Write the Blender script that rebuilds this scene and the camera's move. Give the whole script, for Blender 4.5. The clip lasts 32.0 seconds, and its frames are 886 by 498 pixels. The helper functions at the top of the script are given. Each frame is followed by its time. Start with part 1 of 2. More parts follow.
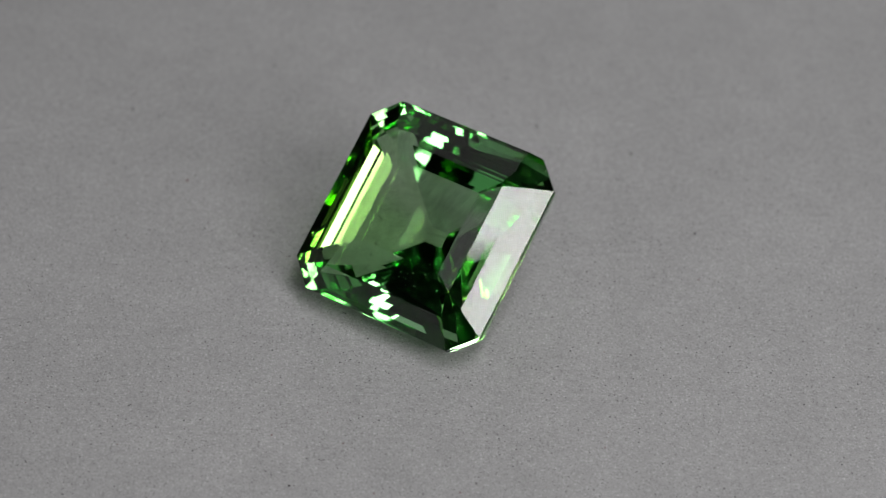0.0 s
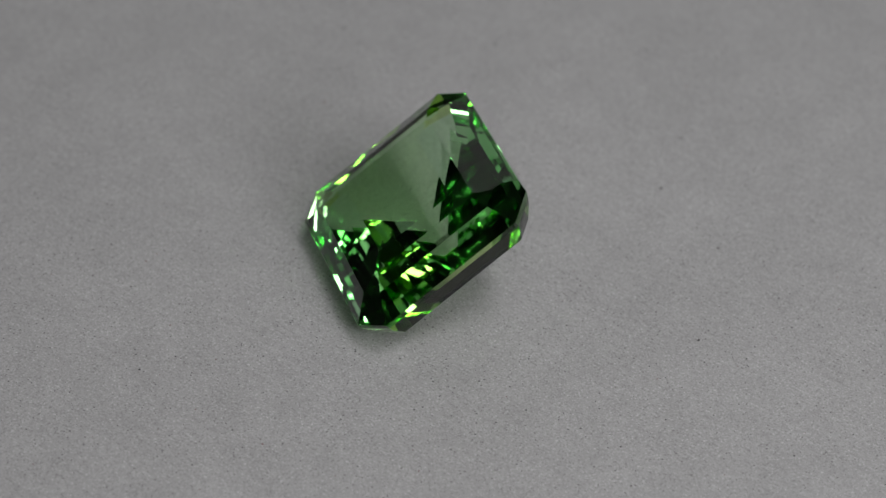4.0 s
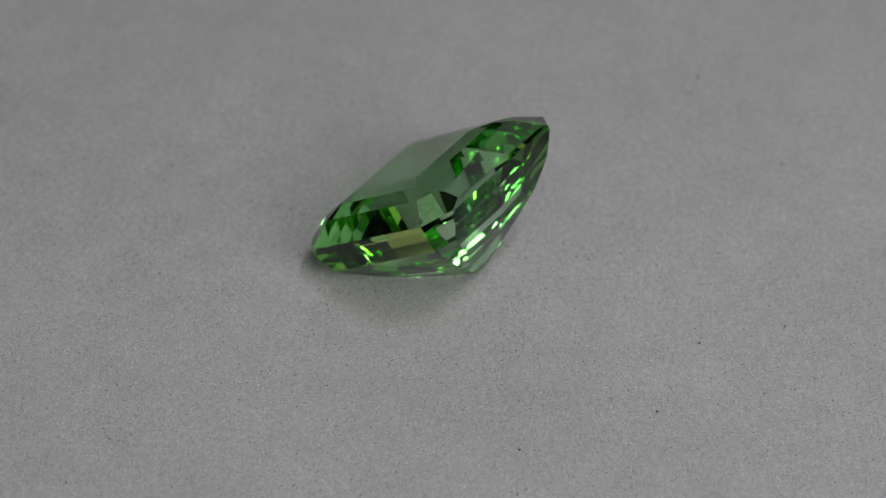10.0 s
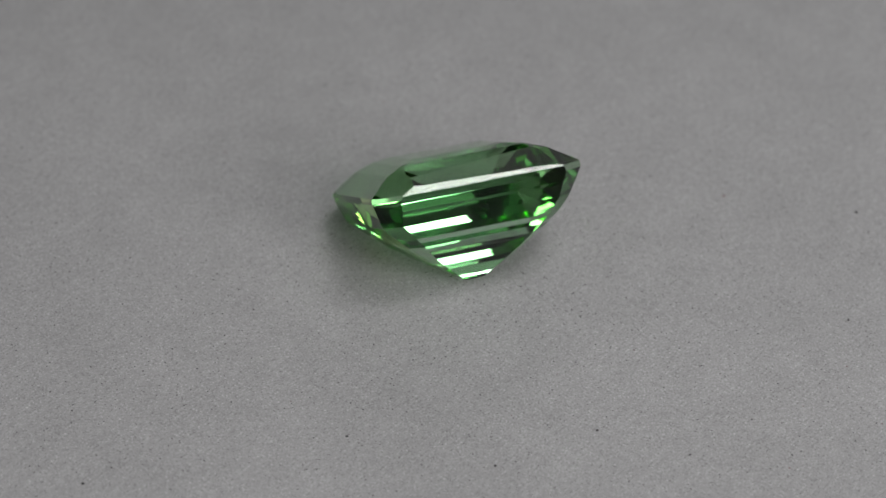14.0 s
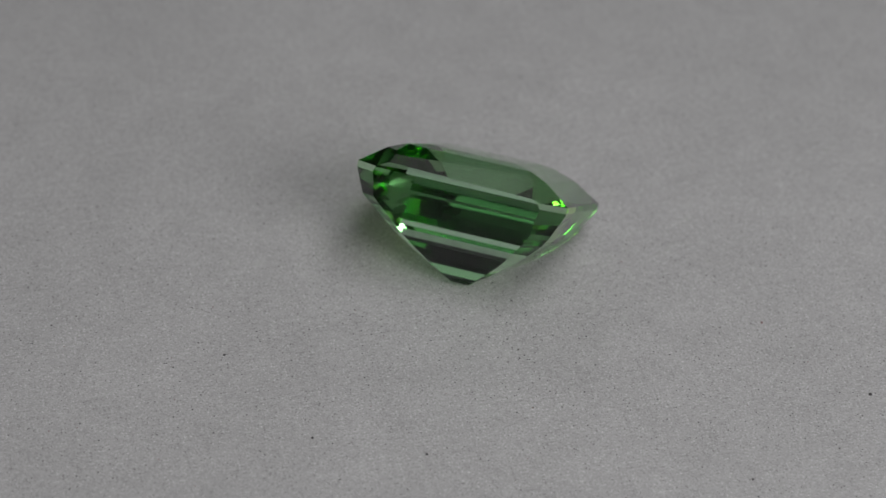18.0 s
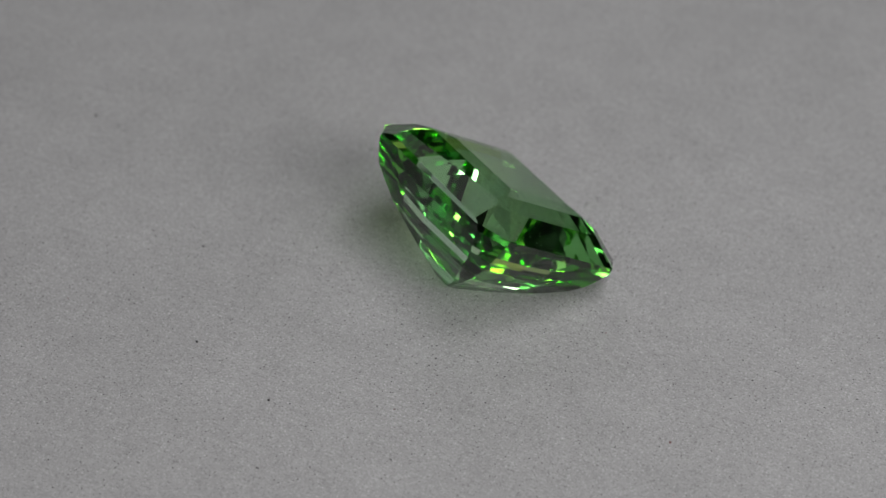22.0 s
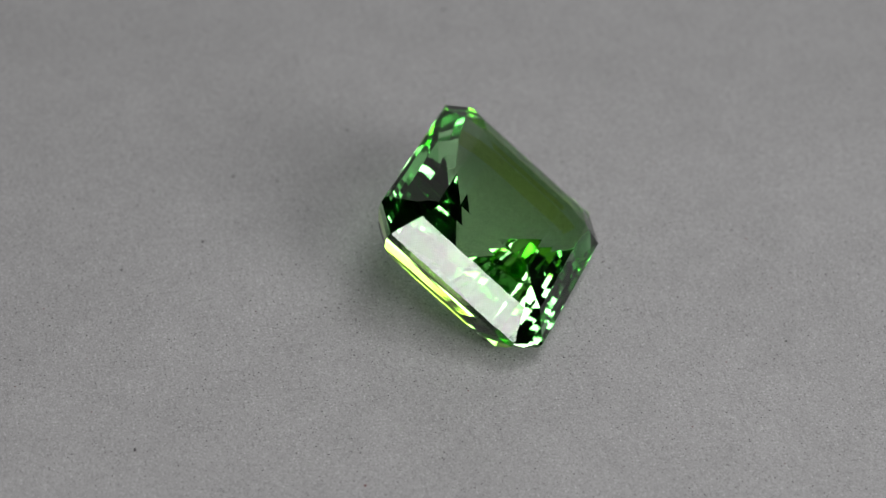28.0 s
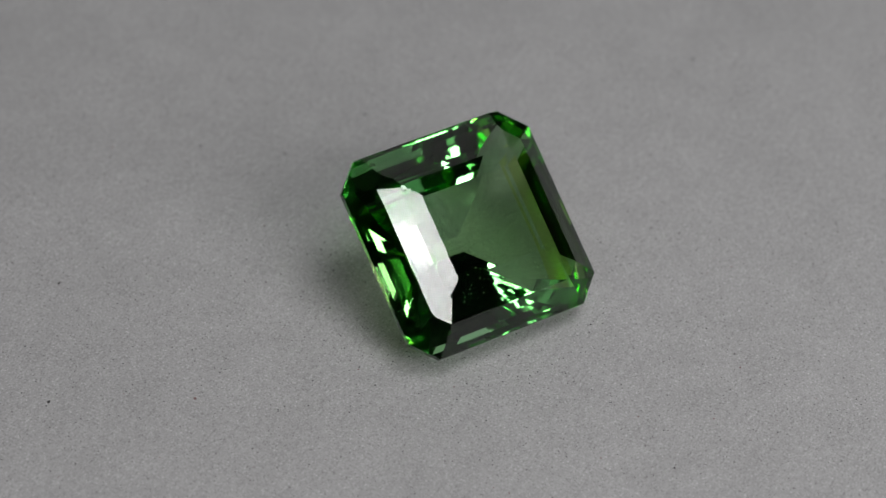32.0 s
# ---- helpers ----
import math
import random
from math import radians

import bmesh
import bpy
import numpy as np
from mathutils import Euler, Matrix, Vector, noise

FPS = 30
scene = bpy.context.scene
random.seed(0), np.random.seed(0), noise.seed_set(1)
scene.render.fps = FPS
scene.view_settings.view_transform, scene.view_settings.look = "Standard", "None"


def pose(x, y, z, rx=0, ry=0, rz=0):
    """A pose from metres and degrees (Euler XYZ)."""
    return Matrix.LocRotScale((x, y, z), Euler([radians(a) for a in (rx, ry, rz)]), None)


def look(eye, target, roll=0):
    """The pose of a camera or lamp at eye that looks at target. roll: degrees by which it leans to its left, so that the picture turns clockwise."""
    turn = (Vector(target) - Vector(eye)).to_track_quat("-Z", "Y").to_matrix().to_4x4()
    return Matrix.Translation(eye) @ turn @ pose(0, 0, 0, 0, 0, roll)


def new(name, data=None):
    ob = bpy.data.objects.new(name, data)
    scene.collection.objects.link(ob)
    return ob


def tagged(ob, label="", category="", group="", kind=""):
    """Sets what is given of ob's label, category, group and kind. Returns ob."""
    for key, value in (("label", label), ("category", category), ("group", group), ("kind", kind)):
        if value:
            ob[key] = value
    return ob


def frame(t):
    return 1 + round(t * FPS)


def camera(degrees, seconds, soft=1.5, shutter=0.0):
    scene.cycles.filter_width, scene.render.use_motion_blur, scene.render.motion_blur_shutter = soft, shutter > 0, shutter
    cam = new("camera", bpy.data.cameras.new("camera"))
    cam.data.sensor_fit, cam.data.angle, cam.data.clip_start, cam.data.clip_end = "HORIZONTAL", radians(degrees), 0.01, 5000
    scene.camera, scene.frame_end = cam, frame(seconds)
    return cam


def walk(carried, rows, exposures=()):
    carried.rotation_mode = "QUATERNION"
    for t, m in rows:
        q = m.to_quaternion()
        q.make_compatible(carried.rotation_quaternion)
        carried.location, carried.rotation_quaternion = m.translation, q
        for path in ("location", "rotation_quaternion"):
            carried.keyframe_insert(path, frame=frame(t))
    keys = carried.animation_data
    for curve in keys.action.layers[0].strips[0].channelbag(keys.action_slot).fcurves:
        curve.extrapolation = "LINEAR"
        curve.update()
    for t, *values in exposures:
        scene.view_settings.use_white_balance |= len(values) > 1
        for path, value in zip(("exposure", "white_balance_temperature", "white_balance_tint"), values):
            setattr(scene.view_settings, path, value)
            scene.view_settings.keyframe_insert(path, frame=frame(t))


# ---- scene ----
# Units: the stone is about 11 mm across; the turntable's axis is the world's z axis.
U = 0.13

# ---- camera ----
cam = camera(19.155, 32.0, soft=1.3)
EYE = (-0.0006, -0.09801, 0.08538)
AIM = (-0.0006, 0.00181, 0.0)
LEAN = 1.926
walk(cam, [(0.0, look(EYE, AIM, LEAN)), (32.0, look(EYE, AIM, LEAN))], [(0.0, -0.02), (8.0, -0.02), (14.0, 0.02), (20.0, 0.06), (25.0, 0.08), (32.0, 0.07)])
cam.data.dof.use_dof = True
cam.data.dof.focus_distance = 0.124
cam.data.dof.aperture_fstop = 52

scene.cycles.max_bounces, scene.cycles.glossy_bounces, scene.cycles.transmission_bounces = 40, 32, 32
scene.cycles.transparent_max_bounces = 64

# ---- light: soft panels and tubes round the stone in a dim studio ----
world = bpy.data.worlds.new("world")
scene.world = world
world.use_nodes = True
world.node_tree.nodes["Background"].inputs[0].default_value = (0.5, 0.52, 0.55, 1)
world.node_tree.nodes["Background"].inputs[1].default_value = 0.02


def towards(az, el, far):
    """A point seen from the stone at that bearing (0 is away from the camera, 90 to its right) and height."""
    a, e = radians(az), radians(el)
    return (math.sin(a) * math.cos(e) * far, math.cos(a) * math.cos(e) * far, math.sin(e) * far + 0.004)


def panel(name, az, el, far, wide, high, radiance, roll=0, tint=(1, 1, 1)):
    lamp = bpy.data.lights.new(name, "AREA")
    lamp.color = tint
    lamp.shape, lamp.size, lamp.size_y = "RECTANGLE", wide, high
    lamp.energy = radiance * math.pi * wide * high
    ob = new(name, lamp)
    ob.matrix_world = look(towards(az, el, far), (0, 0, 0.004), roll)
    return ob


FAR = 0.28


def softbox(name, az0, az1, el0, el1, radiance, roll=0, tint=(1, 1, 1)):
    """A panel that fills those bearings and heights as the stone sees them."""
    az, el = (az0 + az1) / 2, (el0 + el1) / 2
    wide = 2 * FAR * math.tan(radians((az1 - az0) / 2)) * math.cos(radians(el))
    high = 2 * FAR * math.tan(radians((el1 - el0) / 2))
    return panel(name, az, el, FAR, wide, high, radiance, roll, tint)


panel("overhead_softbox", 120, 73, 0.20, 0.072, 0.06, 11.5)
softbox("top_softbox", 153, 184, 54.5, 59, 10.5)
softbox("top_softbox", 134, 184, 59, 64, 10.5)
softbox("top_softbox", 189, 232, 55, 63, 0.7)
softbox("front_softbox", 130, 167, 37.5, 46, 10.5, 0, (1.0, 0.99, 0.97))
softbox("side_softbox", 123, 153, 22, 36.5, 10.5, 0, (1.0, 0.99, 0.97))
softbox("back_softbox", -7.0, -2.2, 15.5, 25, 11.0)
panel("back_diffuser", 0, 44, 0.40, 0.36, 0.30, 0.28, 0, (1.0, 0.99, 0.96))


# ---- materials ----
def material(name):
    m = bpy.data.materials.new(name)
    m.use_nodes = True
    t = m.node_tree
    return m, t.nodes, t.links, t.nodes["Principled BSDF"]


def board_material():
    m, n, l, p = material("grey_card")
    at = n.new("ShaderNodeTexCoord")

    def noisy(scale, detail, rough=0.55):
        x = n.new("ShaderNodeTexNoise")
        x.inputs["Scale"].default_value, x.inputs["Detail"].default_value = scale, detail
        x.inputs["Roughness"].default_value = rough
        l.new(at.outputs["Object"], x.inputs["Vector"])
        return x.outputs["Fac"]

    def ramp(fac, *stops):
        r = n.new("ShaderNodeValToRGB")
        while len(r.color_ramp.elements) < len(stops):
            r.color_ramp.elements.new(0.5)
        for e, (pos, v) in zip(r.color_ramp.elements, stops):
            e.position, e.color = pos, (v, v, v, 1)
        l.new(fac, r.inputs["Fac"])
        return r.outputs["Color"]

    def times(a, b):
        x = n.new("ShaderNodeMix")
        x.data_type, x.blend_type = "RGBA", "MULTIPLY"
        x.inputs["Factor"].default_value = 1
        l.new(a, x.inputs["A"])
        l.new(b, x.inputs["B"])
        return x.outputs["Result"]

    tone = n.new("ShaderNodeRGB")
    tone.outputs[0].default_value = (0.272, 0.269, 0.2735, 1)
    grain = ramp(noisy(8500, 4, 0.75), (0.30, 0.38), (0.42, 0.89), (0.58, 1.07), (0.72, 1.85))
    fibre = ramp(noisy(3000, 3), (0.3, 0.89), (0.7, 1.11))
    blotch = ramp(noisy(520, 4, 0.65), (0.32, 0.955), (0.68, 1.045))
    cloud = ramp(noisy(130, 5), (0.32, 0.965), (0.68, 1.035))
    l.new(times(times(times(times(tone.outputs[0], grain), fibre), blotch), cloud), p.inputs["Base Color"])
    p.inputs["Roughness"].default_value = 0.72
    p.inputs["Specular IOR Level"].default_value = 0.3
    bump = n.new("ShaderNodeBump")
    bump.inputs["Strength"].default_value, bump.inputs["Distance"].default_value = 0.7, 0.00005
    l.new(noisy(6000, 3), bump.inputs["Height"])
    l.new(bump.outputs["Normal"], p.inputs["Normal"])
    return m


def gem_material(name, gloss):
    m, n, l, p = material(name)
    p.inputs["Base Color"].default_value = (1, 1, 1, 1)
    p.inputs["Roughness"].default_value = 0.0
    p.inputs["IOR"].default_value = 1.64
    p.inputs["Transmission Weight"].default_value = 1.0
    p.inputs["Specular Tint"].default_value = (gloss, gloss, gloss, 1)
    return m


def tint_material(name, colour):
    """The stone's body colour: light loses red and blue on every way through it."""
    m, n, l, p = material(name)
    n.remove(p)
    clear = n.new("ShaderNodeBsdfTransparent")
    clear.inputs["Color"].default_value = (*colour, 1)
    l.new(clear.outputs[0], n["Material Output"].inputs["Surface"])
    return m


def plain(name, colour, rough=0.8):
    m, n, l, p = material(name)
    x = n.new("ShaderNodeTexNoise")
    x.inputs["Scale"].default_value = 6
    r = n.new("ShaderNodeMix")
    r.data_type = "RGBA"
    r.inputs["A"].default_value = (*[c * 0.85 for c in colour], 1)
    r.inputs["B"].default_value = (*[c * 1.15 for c in colour], 1)
    l.new(x.outputs["Fac"], r.inputs["Factor"])
    l.new(r.outputs["Result"], p.inputs["Base Color"])
    p.inputs["Roughness"].default_value = rough
    return m


CARD = board_material()
GEM, UNDER = gem_material("green_tourmaline", 1.0), gem_material("green_tourmaline_dimmed_reflection", 0.3)     # same polish; the underside's card reflections are dimmed by colour to deepen its darks
# the crystal is yellower towards two of its edges and bluer towards the other two
TINTS = [tint_material("green_body_colour", (0.775, 0.925, 0.735)), tint_material("yellow_green_body_colour", (0.76, 0.90, 0.43)),
         tint_material("blue_green_body_colour", (0.785, 0.935, 0.80))]
WALL = plain("dim_paint", (0.025, 0.025, 0.025))
SWEEP = plain("dark_grey_paper", (0.025, 0.025, 0.025))
SIDE = plain("mid_grey_paper", (0.04, 0.04, 0.04))
DESK = plain("dark_desk", (0.10, 0.10, 0.10), 0.5)
DUST = plain("dark_dust", (0.035, 0.033, 0.035))
PALE = plain("pale_dust", (0.36, 0.355, 0.35))
RUST = plain("reddish_dust", (0.13, 0.07, 0.07))


# ---- mesh helpers ----
def mesh_of(name, verts, faces, mat):
    me = bpy.data.meshes.new(name)
    me.from_pydata([tuple(v) for v in verts], [], faces)
    me.update()
    me.materials.append(mat)
    return me


def part(name, me, parent, label=""):
    ob = new(name, me)
    ob.parent = parent
    if label:
        tagged(ob, label)
    return ob


def box(name, lo, hi, mat):
    x0, y0, z0 = lo
    x1, y1, z1 = hi
    v = [(x, y, z) for z in (z0, z1) for x, y in ((x0, y0), (x1, y0), (x1, y1), (x0, y1))]
    f = [(3, 2, 1, 0), (4, 5, 6, 7), (0, 1, 5, 4), (1, 2, 6, 5), (2, 3, 7, 6), (3, 0, 4, 7)]
    return new(name, mesh_of(name, v, f, mat))


# ---- the studio that closes the place ----
THICK = 0.004          # the card's thickness
DESK_Z = -THICK - 0.002
ROOM, TALL = 0.45, 0.65
tagged(box("ground", (-ROOM, -ROOM, DESK_Z - 0.04), (ROOM, ROOM, DESK_Z), DESK), "dark matt desk top under the turning card", kind="structure")
for nm, lo, hi in (("wall_north", (-ROOM - 0.02, ROOM, -0.05), (ROOM + 0.02, ROOM + 0.02, TALL)),
                   ("wall_south", (-ROOM - 0.02, -ROOM - 0.02, -0.05), (ROOM + 0.02, -ROOM, TALL)),
                   ("wall_east", (ROOM, -ROOM, -0.05), (ROOM + 0.02, ROOM, TALL)),
                   ("wall_west", (-ROOM - 0.02, -ROOM, -0.05), (-ROOM, ROOM, TALL)),
                   ("ceiling", (-ROOM - 0.02, -ROOM - 0.02, TALL), (ROOM + 0.02, ROOM + 0.02, TALL + 0.02))):
    tagged(box(nm, lo, hi, {"wall_north": SWEEP, "wall_east": SIDE, "wall_west": SIDE}.get(nm, WALL)), "plain dim studio wall" if nm != "ceiling" else "plain dim studio ceiling", kind="structure")


# ---- the turning card ----
def disc(radius, z0, z1, bevel, n=160):
    prof = [(radius - bevel, z0), (radius, z0 + bevel), (radius, z1 - bevel), (radius - bevel, z1)]
    v, f = [], []
    for r, z in prof:
        v += [(r * math.cos(2 * math.pi * i / n), r * math.sin(2 * math.pi * i / n), z) for i in range(n)]
    for k in range(3):
        f += [(k * n + i, k * n + (i + 1) % n, (k + 1) * n + (i + 1) % n, (k + 1) * n + i) for i in range(n)]
    f += [tuple(range(n))[::-1], tuple(3 * n + i for i in range(n))]
    return v, f


turntable = new("turntable")
tagged(turntable, "round grey card turntable with fine dust specks", "turntable")
turntable.matrix_world = pose(0, 0, DESK_Z)
UP = -DESK_Z            # the card's top above the turntable's foot
part("card", mesh_of("card", *disc(0.16, UP - THICK, UP, 0.0004), CARD), turntable, "matt grey speckled card disc")
part("plinth", mesh_of("plinth", *disc(0.14, 0.0, UP - THICK, 0.0003), DESK), turntable, "low dark plinth under the card")


def speck_mesh(name, size, flat, mat, seed):
    rnd = random.Random(seed)
    bm = bmesh.new()
    bmesh.ops.create_icosphere(bm, subdivisions=1, radius=size)
    for v in bm.verts:
        v.co *= 0.65 + 0.7 * rnd.random()
        v.co.z *= flat
    me = bpy.data.meshes.new(name)
    bm.to_mesh(me)
    bm.free()
    me.materials.append(mat)
    return me


SPECKS = [speck_mesh("dust_speck", 0.00009, 0.5, m, i) for i, m in enumerate((DUST, DUST, DUST, PALE, RUST))]


def fibre_mesh(length, thick, mat):
    """A short bent lint fibre lying on the card."""
    v, f = [], []
    for i in range(9):
        a = -0.6 + 1.2 * i / 8
        x, y = length * math.sin(a) / 1.2, 0.35 * length * math.cos(1.7 * a)
        v += [(x, y - thick, 0), (x, y + thick, 0), (x, y, 1.6 * thick)]
        if i:
            b = 3 * i
            f += [(b - 3, b, b + 2, b - 1), (b - 1, b + 2, b + 1, b - 2), (b - 2, b + 1, b, b - 3)]
    return mesh_of("lint_fibre", v, f + [(0, 2, 1), (24, 25, 26)], mat)


FIBRE = fibre_mesh(0.0003, 0.00003, DUST)
marks = [(0.073, 0.0805, 0, 1.2), (0.0977, 0.0294, 0, 1.2), (0.0332, 0.0974, 1, 1.2), (-0.1397, 0.0997, 2, 1.6),
         (0.1794, -0.0265, 1, 1.3), (-0.1118, 0.0526, 4, 1.3), (-0.0814, 0.134, 2, 1.1), (-0.0581, -0.1211, 0, 1.0),
         (-0.0992, -0.0734, 4, 0.75), (0.1466, -0.0534, 5, 0.75), (0.1128, -0.0155, 0, 0.75), (0.0691, -0.0448, 0, 0.75), (-0.0725,
         -0.0033, 0, 0.75), (0.1525, 0.1457, 1, 0.75), (0.1127, 0.1321, 3, 0.75), (0.0101, -0.1168, 0, 0.75), (0.1143, 0.0568, 0, 0.75),
         (0.1179, 0.0324, 1, 0.75), (0.0304, -0.0227, 5, 0.75), (0.0381, -0.0685, 0, 0.75), (-0.0269, -0.1238, 4, 0.75), (-0.0044, 0.1598,
         0, 0.75), (0.1227, -0.0523, 0, 0.75), (0.1556, -0.0569, 0, 0.75), (-0.0489, 0.1272, 3, 0.75), (-0.1033, 0.0127, 3, 0.75), (0.1609,
         -0.13, 1, 0.75), (0.1428, -0.1577, 2, 0.75), (-0.0892, 0.0677, 0, 0.75), (-0.1284, 0.0071, 2, 0.75), (-0.0693, -0.049, 0, 0.75)]
for x, y, k, big in marks:
    s = part("dust_speck", SPECKS[k], turntable) if k < 5 else part("lint_fibre", FIBRE, turntable)
    s.matrix_basis = pose(x * 0.953 * U, y * 0.953 * U, UP + 0.00002, 0, 0, 40 * k) @ Matrix.Scale(0.68 * big, 4)


def fine_dust(name, count, reach, lo, hi, mat, seed, cx=0.0, cy=0.0):
    """Countless tiny grains strewn over the card round a point, joined."""
    rnd = random.Random(seed)
    v, f = [], []
    for _ in range(count):
        r, a = reach * math.sqrt(rnd.random()), rnd.random() * 2 * math.pi
        x, y, e = cx + r * math.cos(a), cy + r * math.sin(a), lo + (hi - lo) * rnd.random() ** 3
        q, turn, b = 0.5 + 0.8 * rnd.random(), rnd.random() * math.pi, len(v)
        c, s_ = math.cos(turn) * e, math.sin(turn) * e
        v += [(x + c, y + s_, UP), (x - s_ * q, y + c * q, UP), (x - c, y - s_, UP), (x + s_ * q, y - c * q, UP), (x, y, UP + 0.6 * e)]
        f += [(b, b + 1, b + 4), (b + 1, b + 2, b + 4), (b + 2, b + 3, b + 4), (b + 3, b, b + 4)]
    return tagged(part(name, mesh_of(name, v, f, mat), turntable), kind="stuff")


fine_dust("dark_grit", 15000, 0.034, 0.000014, 0.000050, DUST, 3)
fine_dust("pale_grit", 13000, 0.034, 0.000014, 0.000048, PALE, 4)
fine_dust("reddish_grit", 160, 0.034, 0.00003, 0.00006, RUST, 5)
fine_dust("coarse_grit", 420, 0.0082, 0.00002, 0.000062, DUST, 6, -0.001, -0.001)      # gathered where the stone has been set down


# ---- the stone ----
TILT, BEARING = radians(36.08), radians(31.53)
GX = Vector((math.cos(BEARING), -math.sin(BEARING), 0))
GY = Vector((math.sin(BEARING) * math.cos(TILT), math.cos(BEARING) * math.cos(TILT), math.sin(TILT)))
GZ = GX.cross(GY)
# rings of the step cut: half widths on the four sides, corner cut, height over the girdle
EDGE = (0.0402, 0.0404, 0.0396, 0.0396, 0.0094)
CROWN = [(*EDGE, 0.0012), (0.0316, 0.0299, 0.0309, 0.0299, 0.0053, 0.0080), (0.0253, 0.0225, 0.0239, 0.0218, 0.0010, 0.0107),
         (0.0187, 0.0164, 0.0168, 0.0164, 0.0004, 0.0119)]
PAVILION = [(*EDGE, -0.0012), (0.0390, 0.0386, 0.0368, 0.0378, 0.0078, -0.0048), (0.03715, 0.0358, 0.0329, 0.0342, 0.0062, -0.0106),
            (0.0321, 0.0325, 0.0292, 0.0307, 0.0056, -0.0153), (0.0271, 0.0277, 0.0253, 0.0266, 0.0048, -0.0200),
            (0.0227, 0.0236, 0.0208, 0.0226, 0.0038, -0.0237), (0.0180, 0.0190, 0.0162, 0.0180, 0.0026, -0.0273),
            (0.0108, 0.0120, 0.0098, 0.0110, 0.0014, -0.0324), (0.0028, 0.0044, 0.0031, 0.0031, 0.0002, -0.0376)]
TIP = -PAVILION[-1][5]
MID = Vector((-0.0116, -0.0109, 0.0))
MID.z = -min((GY * -r[3] + GZ * r[5]).z for r in PAVILION)     # the lowest facet rests on the card
BASE = Vector((MID.x - GZ.x * TIP, MID.y - GZ.y * TIP, 0.0))


def ring(xp, xm, yp, ym, c, h):
    flat = [(-xm, yp - c), (c - xm, yp), (xp - c, yp), (xp, yp - c), (xp, c - ym), (xp - c, -ym), (c - xm, -ym), (-xm, c - ym)]
    return [np.array((x, y, h)) for x, y in flat]


def facet_planes():
    """Every polished plane of the stone: its step, its side (0 to 7, even ones are the cut corners), a point and the normal."""
    steps = [("pavilion", k, low, high) for k, (high, low) in enumerate(zip(PAVILION, PAVILION[1:]))]
    steps += [("girdle", 0, PAVILION[0], CROWN[0])] + [("crown", k, low, high) for k, (low, high) in enumerate(zip(CROWN, CROWN[1:]))]
    found = []
    for kind, k, low, high in steps:
        a, b = ring(*low), ring(*high)
        for i in range(8):
            p, q, r = a[i], a[(i + 1) % 8], b[i]
            if i == 1 and kind == "crown" and k == 0:       # the edge band climbs on this side, more at one end
                p, q, r = p + (0, 0, 0.0010), q + (0, 0, 0.0026), (b[i] + b[i + 1]) / 2
            if i == 1 and kind == "pavilion" and k == 0:
                r = b[i] + (0, 0, 0.0021)
            n = np.cross(q - p, r - p)
            n *= np.sign(n @ (p - (0, 0, -0.012))) / np.linalg.norm(n)
            found.append(((kind, k), i, p, n))
    up = np.array((0.0, 0.0, 1.0))
    return found + [(("table", 0), 0, up * CROWN[-1][5], up), (("culet", 0), 0, -up * TIP, -up)]


def cut_stone():
    """Grinds a block down by each plane in turn; returns the corners of what is left of every facet."""
    e = 0.06
    block = {("block", i): [np.array(v) for v in f] for i, f in enumerate((
        ((-e, -e, -e), (-e, e, -e), (e, e, -e), (e, -e, -e)), ((-e, -e, e), (e, -e, e), (e, e, e), (-e, e, e)),
        ((-e, -e, -e), (e, -e, -e), (e, -e, e), (-e, -e, e)), ((e, -e, -e), (e, e, -e), (e, e, e), (e, -e, e)),
        ((e, e, -e), (-e, e, -e), (-e, e, e), (e, e, e)), ((-e, e, -e), (-e, -e, -e), (-e, -e, e), (-e, e, e))))}
    tiny = 2e-6
    for step_name, side, at, n in facet_planes():
        kept, rim = {}, []
        for key, poly in block.items():
            out = []
            for a, b in zip(poly, poly[1:] + poly[:1]):
                da, db = n @ (a - at), n @ (b - at)
                if da <= tiny:
                    out.append(a)
                    if da >= -tiny:
                        rim.append(a)
                if (da < -tiny and db > tiny) or (db < -tiny and da > tiny):
                    out.append(a + (b - a) * (da / (da - db)))
                    rim.append(out[-1])
            if len(out) > 2 and any(n @ (p - at) < -tiny for p in out):
                kept[key] = out
        block = kept
        if len(rim) > 2:
            mid = sum(rim) / len(rim)
            u = np.array(Vector(n).orthogonal().normalized())
            w = np.cross(n, u)
            rim.sort(key=lambda p: math.atan2((p - mid) @ w, (p - mid) @ u))
            lean = [p for k, p in enumerate(rim) if np.linalg.norm(p - rim[k - 1]) > 2 * tiny]
            if len(lean) > 2:
                block[(step_name, side)] = lean
    return block


STONE = cut_stone()


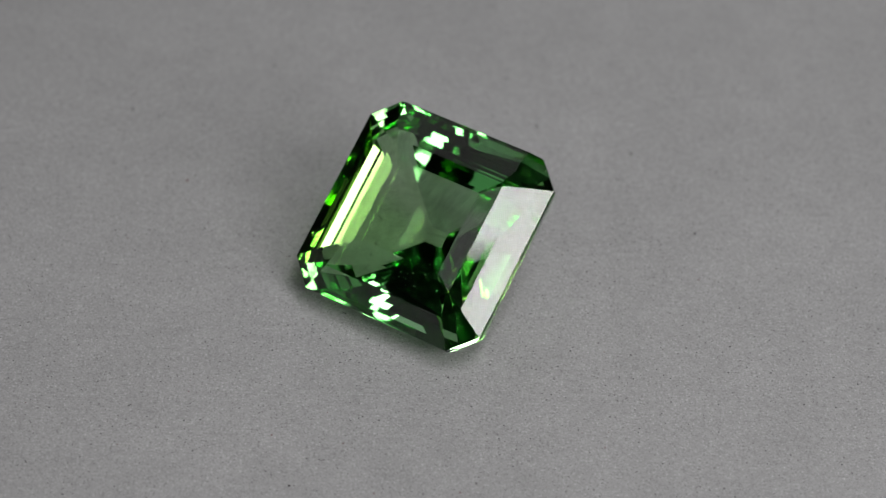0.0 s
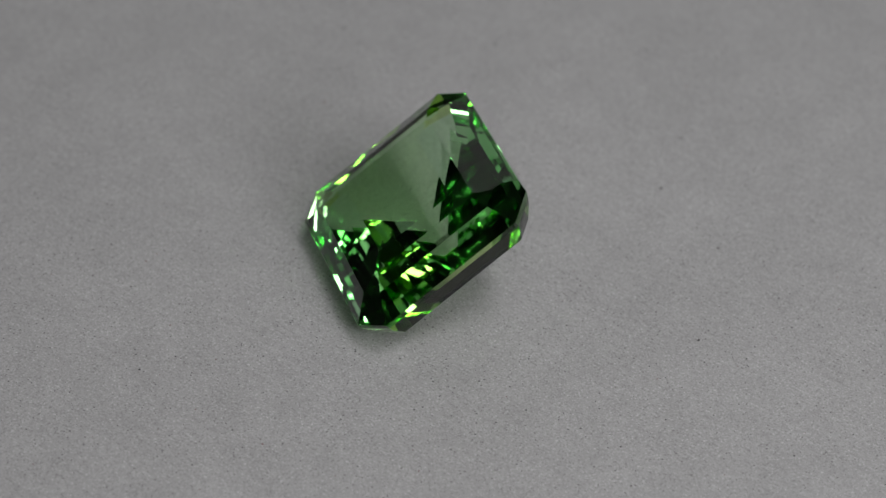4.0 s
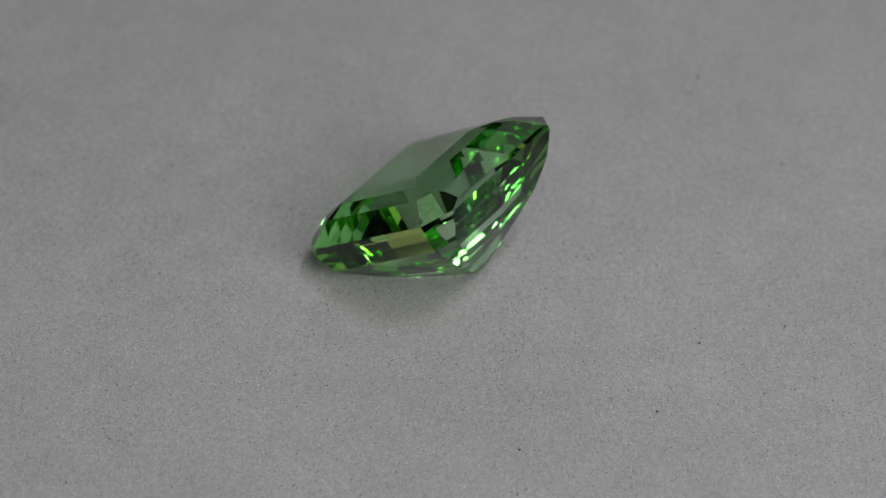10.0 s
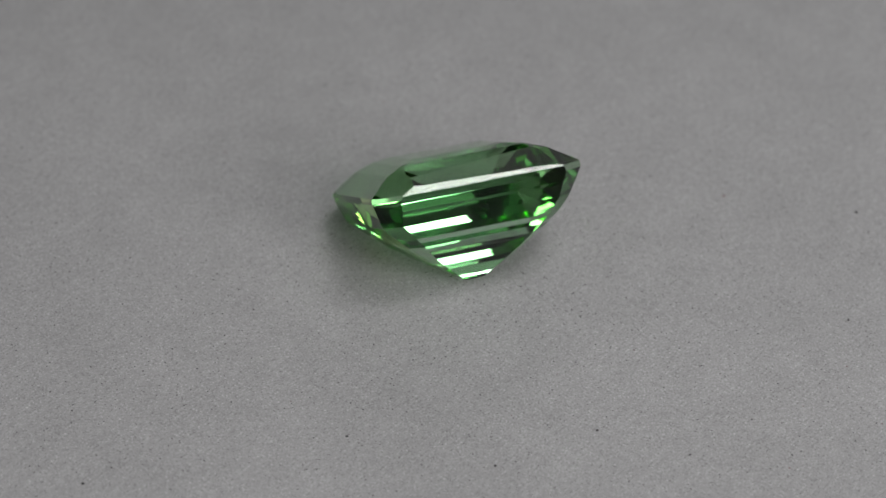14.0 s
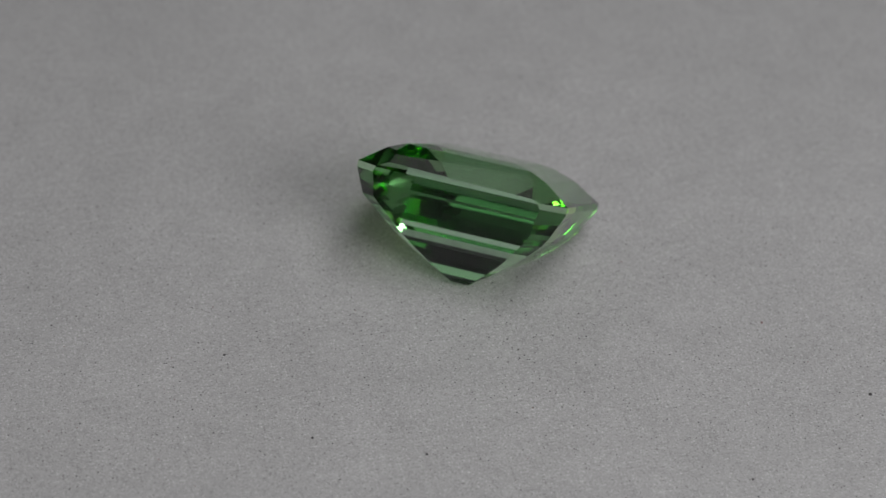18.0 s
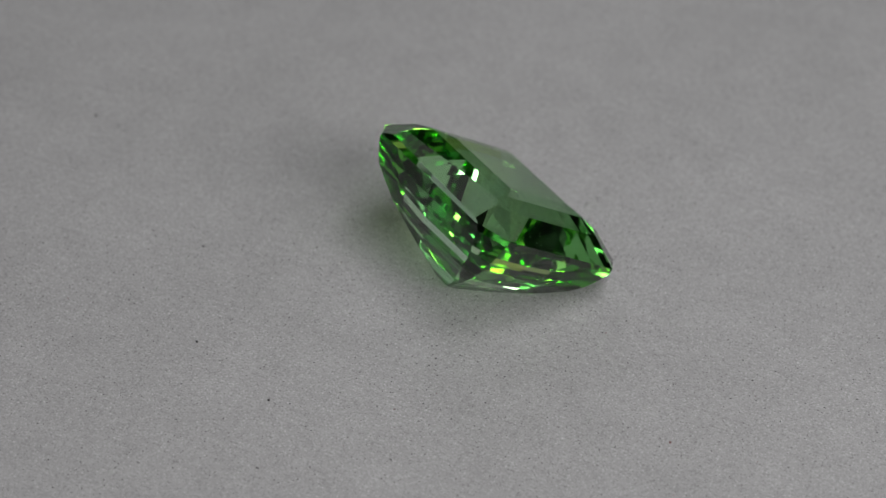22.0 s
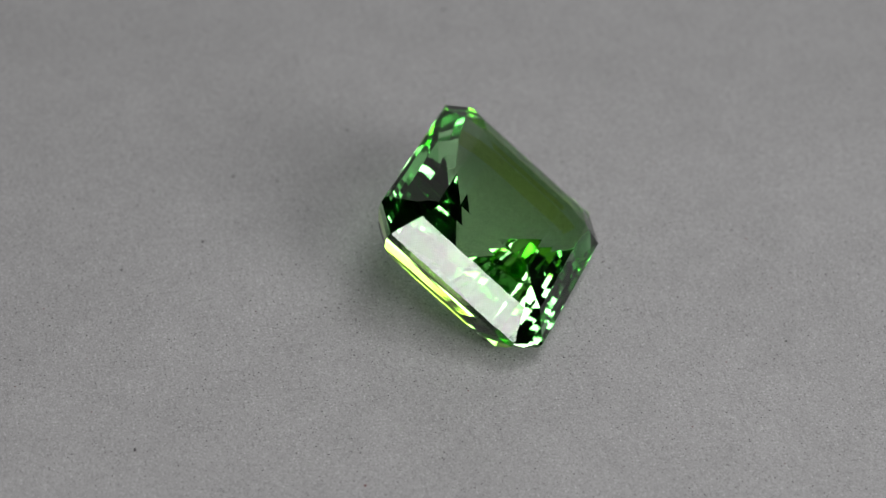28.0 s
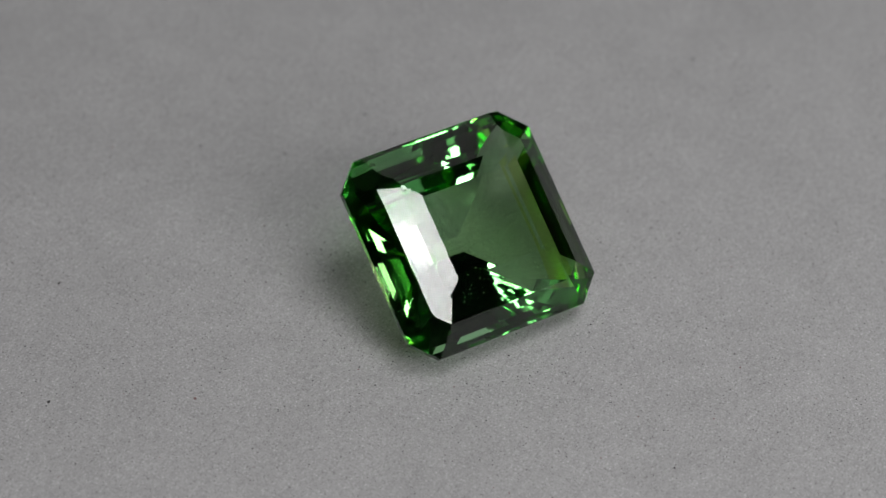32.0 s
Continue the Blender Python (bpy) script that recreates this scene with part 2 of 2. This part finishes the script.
def placed(p, inset=0.0):
    """A point of the stone's own axes on the card, in metres from the stone's foot."""
    x, y, h = p
    k = 1 - inset
    return (MID + (GX * x + GY * y + GZ * (h + 0.01)) * k - GZ * 0.01 - BASE) * U


def facets(name, keys, mat, inset=0.0):
    v, f = [], []
    for key in keys:
        f.append(tuple(range(len(v), len(v) + len(STONE[key]))))
        v += [placed(p, inset) for p in STONE[key]]
    return mesh_of(name, v, f, mat)


gemstone = new("gemstone")
tagged(gemstone, "square step-cut transparent green gemstone tilted on grey card", "gemstone")


def step(name, which, label, mat=GEM):
    """One step of the cut: a mesh of the narrow corner facets that carries the four broad side facets."""
    sides = [i for i in range(8) if (which, i) in STONE]
    ob = part(name, facets(name, [(which, i) for i in sides if i % 2 == 0], mat), gemstone, label)
    for i in sides:
        if i % 2:
            part("facet", facets("facet", [(which, i)], mat), ob)


for k in range(len(PAVILION) - 1):
    step("pavilion_step", ("pavilion", k), "polished step of the pointed underside", UNDER)
step("girdle", ("girdle", 0), "thin polished edge band")
for k in range(len(CROWN) - 1):
    step("crown_step", ("crown", k), "polished step of the stone's top")
part("table_facet", facets("table_facet", [(("table", 0), 0)], GEM), gemstone, "small flat square top facet")
part("culet", facets("culet", [(("culet", 0), 0)], GEM), gemstone, "tiny blunt tip of the underside")

inner = facets("body", list(STONE), TINTS[0], 0.005)
inner.materials.append(TINTS[1])
inner.materials.append(TINTS[2])
for p, (which, side) in zip(inner.polygons, STONE):
    yellow = side in (3, 7) and which[0] in ("pavilion", "girdle") and which[1] < 3
    p.material_index = 1 if yellow else 2 if side in (1, 5) else 0
part("body", inner, gemstone, "clear green body colour of the stone")


# ---- what moves: the card turns, and the stone on it ----
TURNED = ((0, 6.5, 13, 19.5, 26, 32), (0, -59.8, -119.46, -179.63, -240.41, -296.11))          # seconds, degrees


def motions():
    times = [i * 0.5 for i in range(65)]
    walk(turntable, [(t, pose(0, 0, DESK_Z, 0, 0, np.interp(t, *TURNED))) for t in times])
    walk(gemstone, [(t, pose(0, 0, 0, 0, 0, np.interp(t, *TURNED)) @ Matrix.Translation(BASE * U)) for t in times])


motions()
